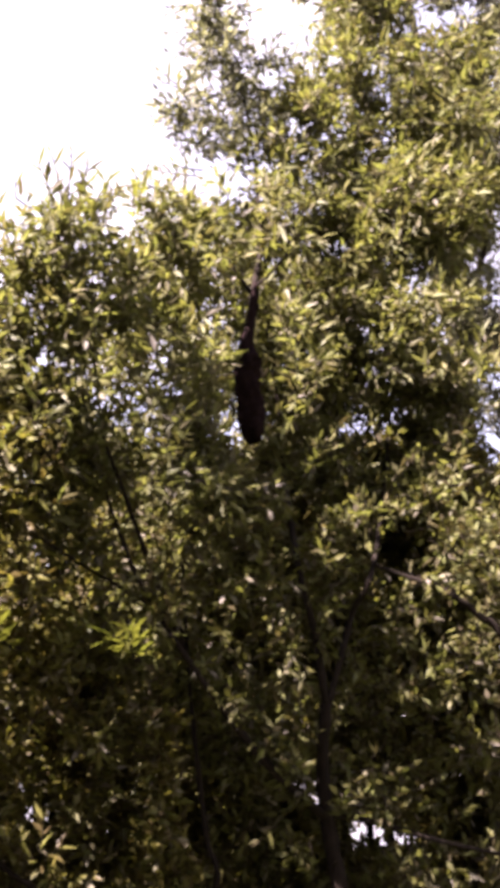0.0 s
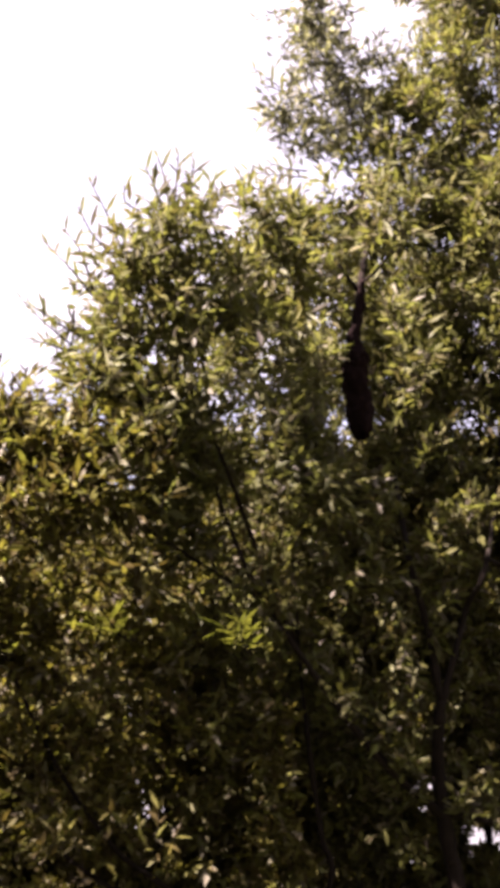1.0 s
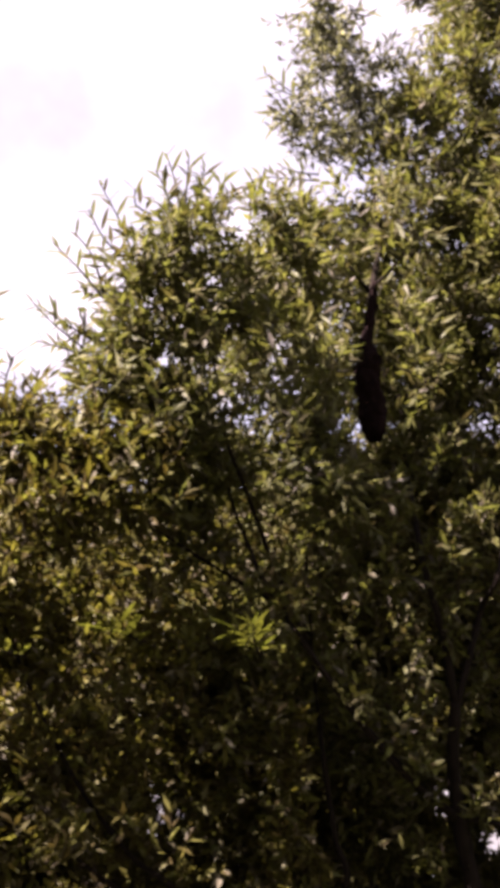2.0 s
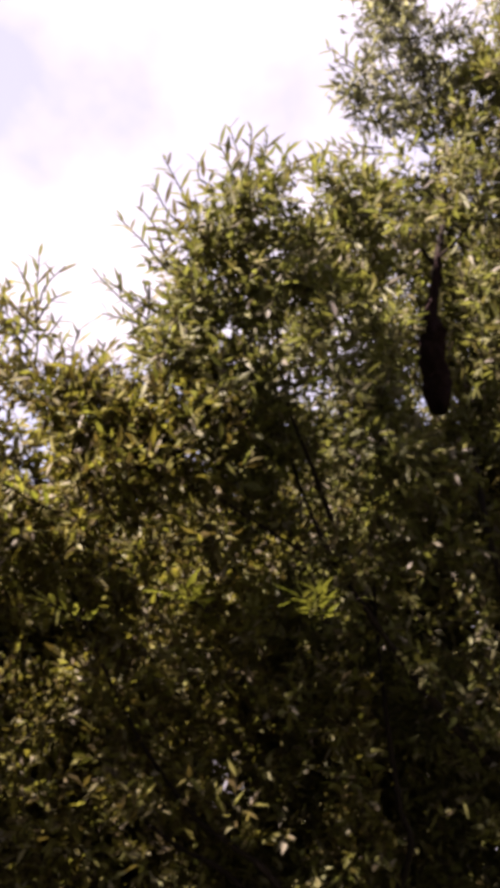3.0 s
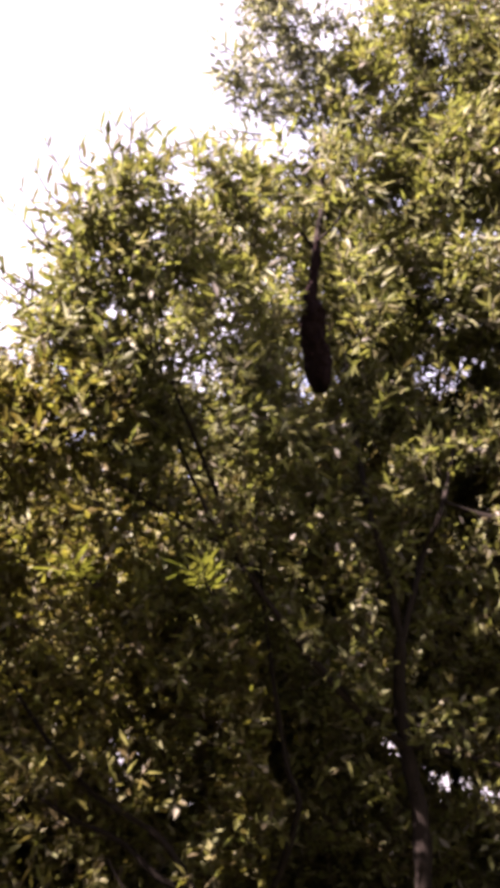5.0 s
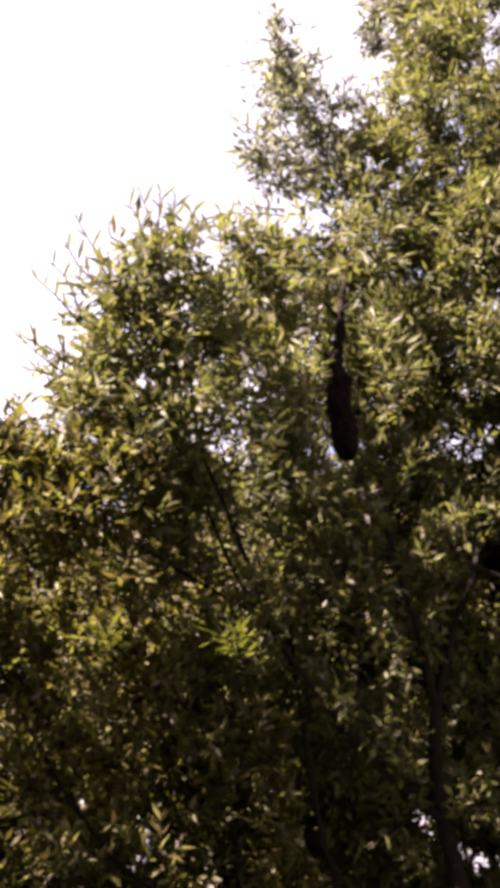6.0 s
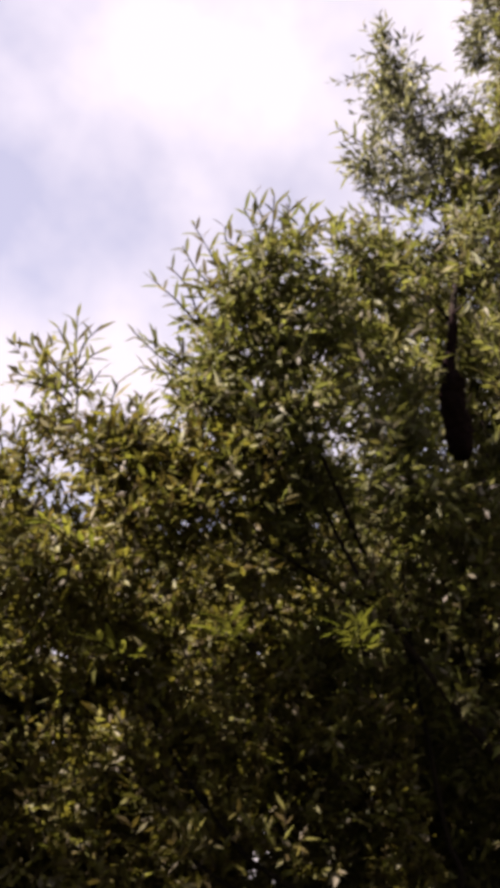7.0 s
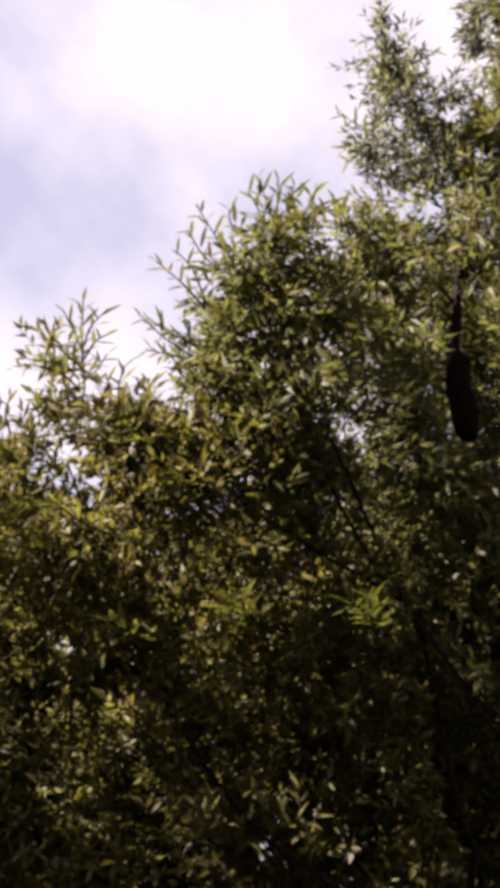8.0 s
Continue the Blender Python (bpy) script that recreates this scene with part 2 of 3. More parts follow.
def crown(tree, lobes, rng, density, mat, leaf=(0.09, 0.025), twig=0.28, per=12, keepouts=(), depth=0.42, label=""):
    b, w, ln = lobe_twigs(lobes, rng, density, twig, depth)
    ok = clear_of(b + w * ln[:, None] * 0.5, keepouts)
    b, w, ln = b[ok], w[ok], ln[ok]
    arrays = sprays(b, w, ln, rng, per, *leaf)
    keep = clear_of(arrays[0], keepouts)
    arrays = [a[keep] for a in arrays]
    tagged(part("crown", leaves_mesh("crown", *arrays), mat, tree, label), kind="stuff")
    tagged(part("twig_tangle", twigs_mesh("twig_tangle", b, w, ln, 0.0028), shaded_bark_mat, tree, "tangle of thin brown twigs"), kind="stuff")


def tree_thing(label, x, y, group="trees of the thicket"):
    """The empty at a tree's foot; its parts are built in world places."""
    e = new("willow_tree")
    e.empty_display_size = 0.3
    e.location = (x, y, 0)
    return tagged(e, label, "tree", group)


def limb(tree, name, points, r0, r1, rng):
    p = [np.array(q) - np.array(tree.location) for q in points]
    return part(name, limb_mesh(p, r0, r1, rng), shaded_bark_mat, tree)


# ---------------------------------------------------------------- ground
def build_ground():
    rng = np.random.default_rng(3)
    xs = np.concatenate([-np.geomspace(1500, 12, 16), np.linspace(-10, 10, 41), np.geomspace(12, 1500, 16)])
    ys = np.concatenate([-np.geomspace(1500, 8, 16), np.linspace(-6, 14, 41), np.geomspace(16, 1500, 16)])
    v = [(x, y, 0.04 * math.sin(1.3 * x + 0.4 * y) + 0.03 * math.sin(2.1 * y - x) - 0.07 - 0.13 * max(0.0, y - 10.5)) for y in ys for x in xs]
    k = len(xs)
    f = [(j * k + i, j * k + i + 1, (j + 1) * k + i + 1, (j + 1) * k + i) for j in range(len(ys) - 1) for i in range(k - 1)]
    ob = new("ground", mesh_from("ground", v, f))
    ob.data.materials.append(ground_mat)
    tagged(ob, "rough green meadow ground falling away behind the trees", "ground", kind="structure")


build_ground()


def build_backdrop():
    """Unseen dark wall added behind and beside the viewer; closes the clearing, cuts sky light."""
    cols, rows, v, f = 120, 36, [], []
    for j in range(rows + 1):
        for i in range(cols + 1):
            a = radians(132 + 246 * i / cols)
            # low towards the sun, tall elsewhere to hold back sky light
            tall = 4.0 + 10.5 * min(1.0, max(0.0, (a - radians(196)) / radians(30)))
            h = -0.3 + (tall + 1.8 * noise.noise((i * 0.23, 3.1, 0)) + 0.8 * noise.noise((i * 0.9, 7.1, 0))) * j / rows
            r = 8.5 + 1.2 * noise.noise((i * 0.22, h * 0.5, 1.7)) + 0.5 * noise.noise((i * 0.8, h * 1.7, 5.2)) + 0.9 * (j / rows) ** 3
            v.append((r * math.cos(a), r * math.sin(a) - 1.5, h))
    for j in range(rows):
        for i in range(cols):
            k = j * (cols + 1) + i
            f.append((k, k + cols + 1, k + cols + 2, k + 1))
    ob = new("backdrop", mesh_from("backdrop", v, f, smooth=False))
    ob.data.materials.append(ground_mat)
    tagged(ob, "unseen dark green wall closing the clearing, added to cut sky light", "backdrop", kind="structure")
    # unseen loose leaves added to shade the low thicket, thin enough for sun flecks
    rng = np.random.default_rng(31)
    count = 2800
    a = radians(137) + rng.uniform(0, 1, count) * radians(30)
    # heights set by where the shade's edge should cross the thicket
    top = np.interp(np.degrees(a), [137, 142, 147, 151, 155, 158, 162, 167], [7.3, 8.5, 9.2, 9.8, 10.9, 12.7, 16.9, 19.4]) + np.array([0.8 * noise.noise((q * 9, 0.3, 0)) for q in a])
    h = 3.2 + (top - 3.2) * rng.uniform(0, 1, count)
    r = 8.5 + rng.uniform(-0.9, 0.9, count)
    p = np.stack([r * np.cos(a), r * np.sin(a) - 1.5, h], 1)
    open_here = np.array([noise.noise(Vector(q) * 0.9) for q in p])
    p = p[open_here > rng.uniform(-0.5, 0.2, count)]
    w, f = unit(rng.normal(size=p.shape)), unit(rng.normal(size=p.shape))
    leaves = leaves_mesh("shade_leaves", p, w, f, rng.uniform(0.3, 0.55, len(p)), rng.uniform(0.14, 0.26, len(p)))
    tagged(part("shade_leaves", leaves, ground_mat, ob, "unseen loose dark leaves added to shade the low thicket"), kind="stuff")


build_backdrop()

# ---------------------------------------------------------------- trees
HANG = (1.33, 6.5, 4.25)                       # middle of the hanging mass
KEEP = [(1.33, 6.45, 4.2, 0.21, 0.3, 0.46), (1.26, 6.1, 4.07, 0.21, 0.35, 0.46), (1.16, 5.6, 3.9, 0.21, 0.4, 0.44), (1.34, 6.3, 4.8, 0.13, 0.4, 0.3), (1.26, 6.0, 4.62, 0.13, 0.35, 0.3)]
RECESS = [(-0.2, 5.3, 2.5, 0.2, 0.5, 0.13), (0.42, 5.3, 2.45, 0.2, 0.5, 0.13), (-0.85, 5.3, 2.4, 0.18, 0.5, 0.12), (0.6, 5.7, 3.2, 0.2, 0.5, 0.2), (1.42, 6.1, 3.6, 0.22, 0.55, 0.2), (2.5, 5.7, 1.6, 0.5, 0.4, 0.4), (1.5, 5.7, 1.1, 0.55, 0.6, 0.4), (1.4, 5.7, 0.75, 0.75, 0.75, 0.42), (2.35, 6.35, 4.0, 0.34, 0.6, 0.2), (2.2, 5.9, 2.0, 0.4, 0.5, 0.2)]
GAPS = [(1.66, 7.2, 8.05, 0.17, 0.6, 0.2), (1.2, 6.8, 5.12, 0.08, 1.0, 0.12), (0.9, 6.6, 4.8, 0.07, 0.9, 0.08), (0.58, 6.3, 4.17, 0.07, 0.8, 0.12), (0.37, 6.1, 3.74, 0.06, 0.8, 0.09),
        (-0.2, 6.0, 3.33, 0.04, 1.0, 0.04), (-0.36, 6.0, 3.64, 0.07, 1.0, 0.1), (1.88, 7.0, 4.78, 0.09, 1.0, 0.1), (2.3, 7.4, 7.24, 0.1, 0.9, 0.09),
        (2.71, 7.4, 7.05, 0.14, 0.9, 0.06)]


CLEARING = np.array([-0.02, 0.07, 1.55])       # eye height in the open, where the paths meet


def corridor(points, radius):
    """Hollows along the viewer's side of a limb, where the leaves stand open."""
    out = []
    for p in curve_points(points, 4):
        for s in (0.85, 0.91, 0.97):
            x, y, z = CLEARING + (p - CLEARING) * s
            out.append((x, y, z, radius, 0.36, 0.085))
    return out


TRUNK = [(1.75, 6.01, 0.98), (1.69, 5.99, 1.30), (1.64, 5.99, 1.51), (1.64, 5.96, 1.83), (1.65, 5.89, 2.15)]
FORK_A = [(1.65, 5.89, 2.14), (1.59, 5.89, 2.46), (1.52, 5.89, 2.82), (1.46, 5.89, 3.07), (1.56, 6.3, 3.3)]
FORK_B = [(1.65, 5.89, 2.14), (1.80, 5.99, 2.44), (1.94, 6.02, 2.77), (1.98, 5.87, 2.99)]
LONG_LIMB = [(1.64, 5.99, 1.43), (1.39, 5.75, 1.67), (1.21, 5.70, 1.88), (1.04, 5.70, 2.05), (0.88, 5.70, 2.21), (0.83, 5.70, 2.38), (0.79, 5.70, 2.56)]
THIN_STEM = [(1.01, 5.90, 1.02), (0.96, 5.90, 1.41), (0.90, 5.90, 1.64), (0.83, 5.90, 1.85)]
LEAN_STEM = [(0.29, 5.73, 1.05), (0.04, 5.73, 1.24), (-0.17, 5.73, 1.39), (-0.52, 5.78, 1.83)]
LEAN_STEM_B = [(-0.42, 5.78, 1.34), (-0.22, 5.78, 1.21), (0.02, 5.78, 1.10), (0.22, 5.78, 0.92), (0.37, 5.78, 0.80), (0.68, 5.78, 0.62)]
LEAN_STEM_C = [(-0.04, 5.73, 1.02), (0.05, 5.73, 0.87), (0.15, 5.73, 0.73), (0.25, 5.73, 0.48)]
BUSH_LIMBS = [[(0.29, 5.8, 2.87), (-0.01, 5.7, 3.03), (-0.2, 5.7, 3.17), (-0.39, 5.7, 3.38)], [(0.52, 5.8, 3.11), (0.41, 5.7, 3.35), (0.34, 5.7, 3.52), (0.28, 5.7, 3.71)]]
OPEN = corridor(TRUNK, 0.07) + corridor(FORK_A, 0.075) + corridor(FORK_B, 0.075) + corridor(LONG_LIMB, 0.075) + corridor(THIN_STEM, 0.055) + corridor(LEAN_STEM, 0.055) + corridor(LEAN_STEM_B, 0.05) + corridor(LEAN_STEM_C, 0.045)
for line in BUSH_LIMBS:
    OPEN += corridor(line, 0.06)

HOLLOWS_LOW = [
    (1.9, 5.9, 2.02, 0.16, 0.75, 0.13), (-0.22, 5.9, 2.67, 0.14, 0.75, 0.11), (-0.78, 5.9, 2.14, 0.19, 0.75, 0.13), (0.23, 5.9, 1.78, 0.13, 0.75, 0.11), (0.72, 5.9, 2.57, 0.14, 0.75, 0.1), (1.3, 5.9, 2.4, 0.16, 0.75, 0.1),
    (0.28, 5.9, 2.24, 0.14, 0.75, 0.09), (-0.68, 5.9, 1.66, 0.19, 0.75, 0.16), (-1, 5.9, 2.14, 0.14, 0.75, 0.14), (0.91, 5.9, 0.78, 0.35, 0.75, 0.19), (-0.6, 5.9, 1.99, 0.14, 0.75, 0.12)]
HOLLOWS = [
    (0.56, 5.9, 3.62, 0.16, 0.75, 0.16), (1.47, 5.9, 3.65, 0.19, 0.75, 0.15), (2.28, 5.9, 3.96, 0.29, 0.75, 0.15), (0.83, 5.9, 3.08, 0.17, 0.75, 0.11), (2.85, 5.9, 4.76, 0.11, 0.75, 0.11), (0.33, 5.9, 4.2, 0.12, 0.75, 0.28),
    (1.37, 5.9, 3.46, 0.15, 0.75, 0.19), (-1.22, 5.9, 3.52, 0.14, 0.75, 0.11), (0.54, 5.9, 3.15, 0.18, 0.75, 0.1)]
HOLLOWS += HOLLOWS_LOW
HOLLOWS += [(1.72, 5.9, 3.49, 0.27, 0.75, 0.16), (2.10, 5.9, 3.12, 0.18, 0.75, 0.18), (0.41, 5.9, 3.26, 0.17, 0.75, 0.14), (0.26, 5.9, 4.03, 0.11, 0.75, 0.18), (2.70, 6.3, 4.27, 0.34, 1.0, 0.24), (2.96, 6.3, 3.75, 0.16, 1.0, 0.25), (2.25, 6.3, 3.64, 0.22, 1.0, 0.14)]
HOLLOWS += [(2.34, 5.9, 4.01, 0.27, 0.4, 0.2), (2.58, 6.5, 4.22, 0.3, 0.4, 0.22)]
RECESS += HOLLOWS

LIGHT_GAPS = [(2.06, 7.0, 1.36, 0.09, 0.055), (2.24, 7.0, 1.29, 0.07, 0.07), (2.13, 7.0, 1.2, 0.06, 0.04), (2.38, 7.0, 1.31, 0.07, 0.05), (2.44, 7.0, 1.14, 0.06, 0.045), (-0.05, 7.0, 1.62, 0.06, 0.05), (-0.46, 7.0, 1.68, 0.06, 0.05), (-0.03, 7.0, 1.37, 0.08, 0.04), (1.85, 7.0, 1.55, 0.07, 0.055), (0.0, 7.0, 1.52, 0.07, 0.06), (-0.12, 7.0, 1.3, 0.055, 0.05)]
LIGHT_GAPS_HIGH = [(2.2, 7.0, 1.4, 0.11, 0.07), (2.38, 7.0, 1.35, 0.09, 0.07), (2.62, 7.0, 1.25, 0.07, 0.05), (1.73, 7.0, 1.68, 0.06, 0.05), (1.89, 7.0, 1.55, 0.06, 0.055), (0.13, 7.0, 1.52, 0.08, 0.055)]


def sky_gaps(start, gaps):
    """Chains of small hollows through all the leaves, along straight lines towards the open slope."""
    out = []
    for x, y, z, rx, rz in gaps:
        for k in (0.78, 0.84, 0.9, 0.96, 1.02, 1.08, 1.15, 1.22, 1.3, 1.4, 1.5, 1.6):
            q = start + (np.array([x, y, z]) - start) * k
            out.append((q[0], q[1], q[2], rx * k, 0.45 * k, rz * k))
    return out


GAPS += sky_gaps(CLEARING, LIGHT_GAPS) + sky_gaps(CLEARING + np.array([0, 0, 0.4]), LIGHT_GAPS_HIGH)


def shift(lobes, tree):
    x, y, _ = tree.location
    return [(a - x, b - y, c, d, e) for a, b, c, d, e in lobes]


def shift_keep(keeps, tree):
    x, y, _ = tree.location
    return [(a - x, b - y, *r) for a, b, *r in keeps]


def body_lobes(rng, x0, x1, z0, z1, y, step):
    """Lobes that fill the lower body of the thicket."""
    out = []
    for z in np.arange(z0, z1, step):
        for x in np.arange(x0, x1, step):
            out.append((x + rng.uniform(-0.12, 0.12), y + rng.uniform(-0.55, 0.9), z + rng.uniform(-0.12, 0.12), step * rng.uniform(0.5, 0.75), step * rng.uniform(0.5, 0.7)))
    return out


def clumped(lobes, rng):
    """Breaks every wide lobe into smaller clumps with shaded hollows between."""
    out = []
    for x, y, z, rx, rz in lobes:
        if rx < 0.5:
            out.append((x, y, z, rx, rz))
            continue
        for k in range(8):
            a, d = k * 2.4 + rng.uniform(-0.4, 0.4), math.sqrt((k + 0.6) / 8) * 0.68
            out.append((x + rx * d * math.cos(a), y + rng.uniform(-0.4, 0.35), z + rz * d * math.sin(a), rx * rng.uniform(0.28, 0.42), rz * rng.uniform(0.26, 0.4)))
        out.append((x, y + 0.45, z, rx * 0.85, rz * 0.85))
    return out


def sprig_field(tree, rng, x0, x1, z0, z1, count, mat, keepouts, label, leaf=(0.092, 0.03), front=5.35, deep=1.5):
    """Short leafy sprigs all over the face of the thicket, thick in patches and thin in others."""
    o = np.array(tree.location)
    p = np.stack([rng.uniform(x0, x1, count), front + deep * rng.uniform(0, 1, count) ** 1.3, rng.uniform(z0, z1, count)], 1)
    p[:, 1] += 0.14 * np.maximum(0, p[:, 2] - 2.0) + 0.18 * np.maximum(0, 2.6 - p[:, 2])
    thick = np.array([noise.noise(Vector(q) * 1.7) + 0.6 * noise.noise(Vector(q) * 5.3) for q in p])
    p = p[thick > rng.uniform(-0.02, 0.16, count)]
    p = p[clear_of(p, keepouts)]
    w = unit(np.array([0, -0.35, 0.3]) + rng.normal(size=p.shape) * 0.75)
    ln = rng.uniform(0.07, 0.2, len(p))
    arrays = sprays(p - o, w, ln, rng, 5, *leaf)
    keep = clear_of(arrays[0] + o, keepouts)
    arrays = [a[keep] for a in arrays]
    tagged(part("crown", leaves_mesh("crown", *arrays), mat, tree, label), kind="stuff")
    tagged(part("twig_tangle", twigs_mesh("twig_tangle", p - o, w, ln, 0.0028), shaded_bark_mat, tree, "tangle of thin brown twigs"), kind="stuff")


def limb_sprigs(tree, rng, lines, per_metre, mat, keepouts, label, leaf=(0.09, 0.03)):
    """Leafy sprigs growing out towards the sun along bare limbs, which stand in their shade."""
    o, toward = np.array(tree.location), np.array(sun_way)
    starts = []
    for line in lines:
        pts = curve_points(line, 8)
        long = np.linalg.norm(np.diff(pts, axis=0), axis=1).sum()
        pick = pts[rng.integers(0, len(pts), int(long * per_metre))]
        starts.append(pick + toward * rng.uniform(0.17, 0.45, (len(pick), 1)) + rng.normal(size=pick.shape) * 0.05)
    p = np.vstack(starts)
    p = p[clear_of(p, keepouts)]
    w = unit(toward * 0.5 + rng.normal(size=p.shape) * 0.7)
    ln = rng.uniform(0.06, 0.15, len(p))
    arrays = sprays(p - o, w, ln, rng, 6, *leaf)
    keep = clear_of(arrays[0] + o, keepouts)
    tagged(part("crown", leaves_mesh("crown", *[a[keep] for a in arrays]), mat, tree, label), kind="stuff")
    tagged(part("twig_tangle", twigs_mesh("twig_tangle", p - o, w, ln, 0.0028), shaded_bark_mat, tree, "tangle of thin brown twigs"), kind="stuff")


def build_main_tree():
    rng = np.random.default_rng(11)
    tree = tree_thing("tall many-stemmed willow with narrow yellow-green leaves", 1.78, 6.35)
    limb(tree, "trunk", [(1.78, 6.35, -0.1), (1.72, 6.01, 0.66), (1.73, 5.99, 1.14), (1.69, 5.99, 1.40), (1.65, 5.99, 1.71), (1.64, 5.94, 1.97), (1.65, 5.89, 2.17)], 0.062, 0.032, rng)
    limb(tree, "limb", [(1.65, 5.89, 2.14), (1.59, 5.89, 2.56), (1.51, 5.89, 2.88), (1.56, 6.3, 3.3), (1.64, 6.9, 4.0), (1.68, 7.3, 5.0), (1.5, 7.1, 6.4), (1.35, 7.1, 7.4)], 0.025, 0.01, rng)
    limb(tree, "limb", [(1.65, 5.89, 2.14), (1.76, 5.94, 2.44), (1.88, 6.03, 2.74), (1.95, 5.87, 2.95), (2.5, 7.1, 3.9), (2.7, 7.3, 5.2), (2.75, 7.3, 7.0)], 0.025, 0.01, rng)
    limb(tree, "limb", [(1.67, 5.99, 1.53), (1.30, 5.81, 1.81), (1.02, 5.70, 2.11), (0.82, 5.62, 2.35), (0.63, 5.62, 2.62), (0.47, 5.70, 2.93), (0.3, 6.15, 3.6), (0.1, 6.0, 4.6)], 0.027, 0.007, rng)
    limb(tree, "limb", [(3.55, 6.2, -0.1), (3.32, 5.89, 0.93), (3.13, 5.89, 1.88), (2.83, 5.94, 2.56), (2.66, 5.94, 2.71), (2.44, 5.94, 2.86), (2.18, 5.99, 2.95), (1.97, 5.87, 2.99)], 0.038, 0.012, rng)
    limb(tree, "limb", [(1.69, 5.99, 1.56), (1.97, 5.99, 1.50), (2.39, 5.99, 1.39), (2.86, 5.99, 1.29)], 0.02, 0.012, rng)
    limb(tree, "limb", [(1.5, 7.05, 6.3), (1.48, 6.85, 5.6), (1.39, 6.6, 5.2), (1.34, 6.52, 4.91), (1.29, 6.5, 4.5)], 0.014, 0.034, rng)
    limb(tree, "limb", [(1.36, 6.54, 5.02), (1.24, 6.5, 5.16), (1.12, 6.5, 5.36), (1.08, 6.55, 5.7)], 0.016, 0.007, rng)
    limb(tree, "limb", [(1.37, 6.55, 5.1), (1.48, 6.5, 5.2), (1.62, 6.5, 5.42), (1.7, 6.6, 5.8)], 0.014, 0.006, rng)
    lobes = [
        (1.95, 7.20, 6.9, 0.45, 0.62), (1.5, 7.0, 6.28, 0.28, 0.32), (1.63, 7.10, 5.90, 0.51, 0.49), (2.02, 7.00, 4.89, 0.50, 0.52), (1.75, 6.80, 3.84, 0.61, 0.51)]
    right = [
        (2.43, 7.00, 5.98, 0.62, 0.65), (2.72, 6.80, 4.83, 0.61, 0.85), (3.20, 7.10, 6.51, 0.63, 0.97), (2.3, 7.3, 7.55, 0.4, 0.35), (2.42, 7.5, 8.32, 0.46, 0.4), (2.9, 7.5, 8.45, 0.4, 0.5),
        (3.38, 7.2, 7.68, 0.5, 0.5), (2.85, 7.4, 7.5, 0.4, 0.4), (2.55, 7.6, 6.95, 0.5, 0.35), (2.6, 7.4, 3.7, 0.55, 0.5)]
    left_crown = [
        (0.06, 5.6, 4.72, 0.27, 0.36), (-0.12, 5.7, 4.35, 0.3, 0.39), (0.26, 5.9, 4.32, 0.39, 0.48), (-0.06, 5.8, 3.61, 0.45, 0.47), (0.36, 6, 3.44, 0.46, 0.41), (0.4, 5.9, 4.7, 0.26, 0.34),
        (0.5, 6.5, 2.5, 0.4, 0.35)]
    left_edge = [
        (0, 5.55, 4.95, 0.17, 0.18), (-0.22, 5.6, 4.4, 0.12, 0.2), (-0.24, 5.7, 4.72, 0.14, 0.2), (-0.29, 5.75, 3.66, 0.15, 0.19), (-0.14, 5.8, 3.32, 0.17, 0.18), (-0.42, 5.7, 3.94, 0.12, 0.15),
        (0.07, 5.85, 3.06, 0.17, 0.17), (-0.38, 5.65, 4.02, 0.15, 0.2), (-0.32, 5.65, 4.22, 0.12, 0.14), (-0.3, 5.65, 3.76, 0.16, 0.16), (0.55, 6.1, 5.17, 0.18, 0.18), (-0.2, 5.8, 3.75, 0.18, 0.18)]
    middle = [
        (0.66, 6.2, 4.92, 0.29, 0.32), (0.82, 6.4, 4.36, 0.34, 0.48), (0.78, 6.3, 4.95, 0.26, 0.3), (0.88, 6, 3.75, 0.15, 0.4), (0.9, 5.95, 3.3, 0.15, 0.28), (0.9, 6.5, 2.2, 0.4, 0.4),
        (0.9, 5.8, 4.1, 0.14, 0.26), (0.88, 5.75, 3.68, 0.17, 0.22), (1.1, 5.75, 3.36, 0.2, 0.16), (1.52, 5.85, 4.1, 0.12, 0.26), (0.72, 5.75, 3.4, 0.18, 0.2), (0.95, 5.75, 3.1, 0.2, 0.18),
        (1.5, 6, 4.6, 0.14, 0.2), (0.98, 6.35, 5.5, 0.25, 0.22), (1.44, 6.3, 5.5, 0.22, 0.22), (0.75, 6.3, 5.35, 0.2, 0.2), (0.92, 6.5, 5.42, 0.19, 0.2), (0.72, 6.3, 5.25, 0.18, 0.18)]
    behind = [
        (1.3, 7.6, 4.5, 0.45, 0.6), (1.05, 7.1, 5.35, 0.3, 0.35), (2.15, 7.3, 4.5, 0.5, 0.4), (2.9, 7.2, 4.2, 0.5, 0.4), (0.3, 7.3, 4, 0.5, 0.45), (0.8, 7.4, 3, 0.45, 0.4),
        (1.1, 7.4, 3.4, 0.45, 0.4), (0.9, 7.6, 4.1, 0.5, 0.5), (0.35, 7, 4.6, 0.4, 0.4), (1.1, 7.7, 3.5, 0.5, 0.5), (1.62, 7.3, 5, 0.3, 0.35), (1.62, 7.2, 4.55, 0.3, 0.3),
        (2, 7.7, 5.3, 0.48, 0.5), (1.05, 7.6, 5.4, 0.4, 0.3), (1.75, 7.2, 5.25, 0.35, 0.25), (1.55, 7.3, 5.2, 0.25, 0.2)]
    lobes += left_crown + left_edge + middle + behind
    body = body_lobes(rng, 0.2, 3.6, 0.4, 3.6, 6.3, 0.55)
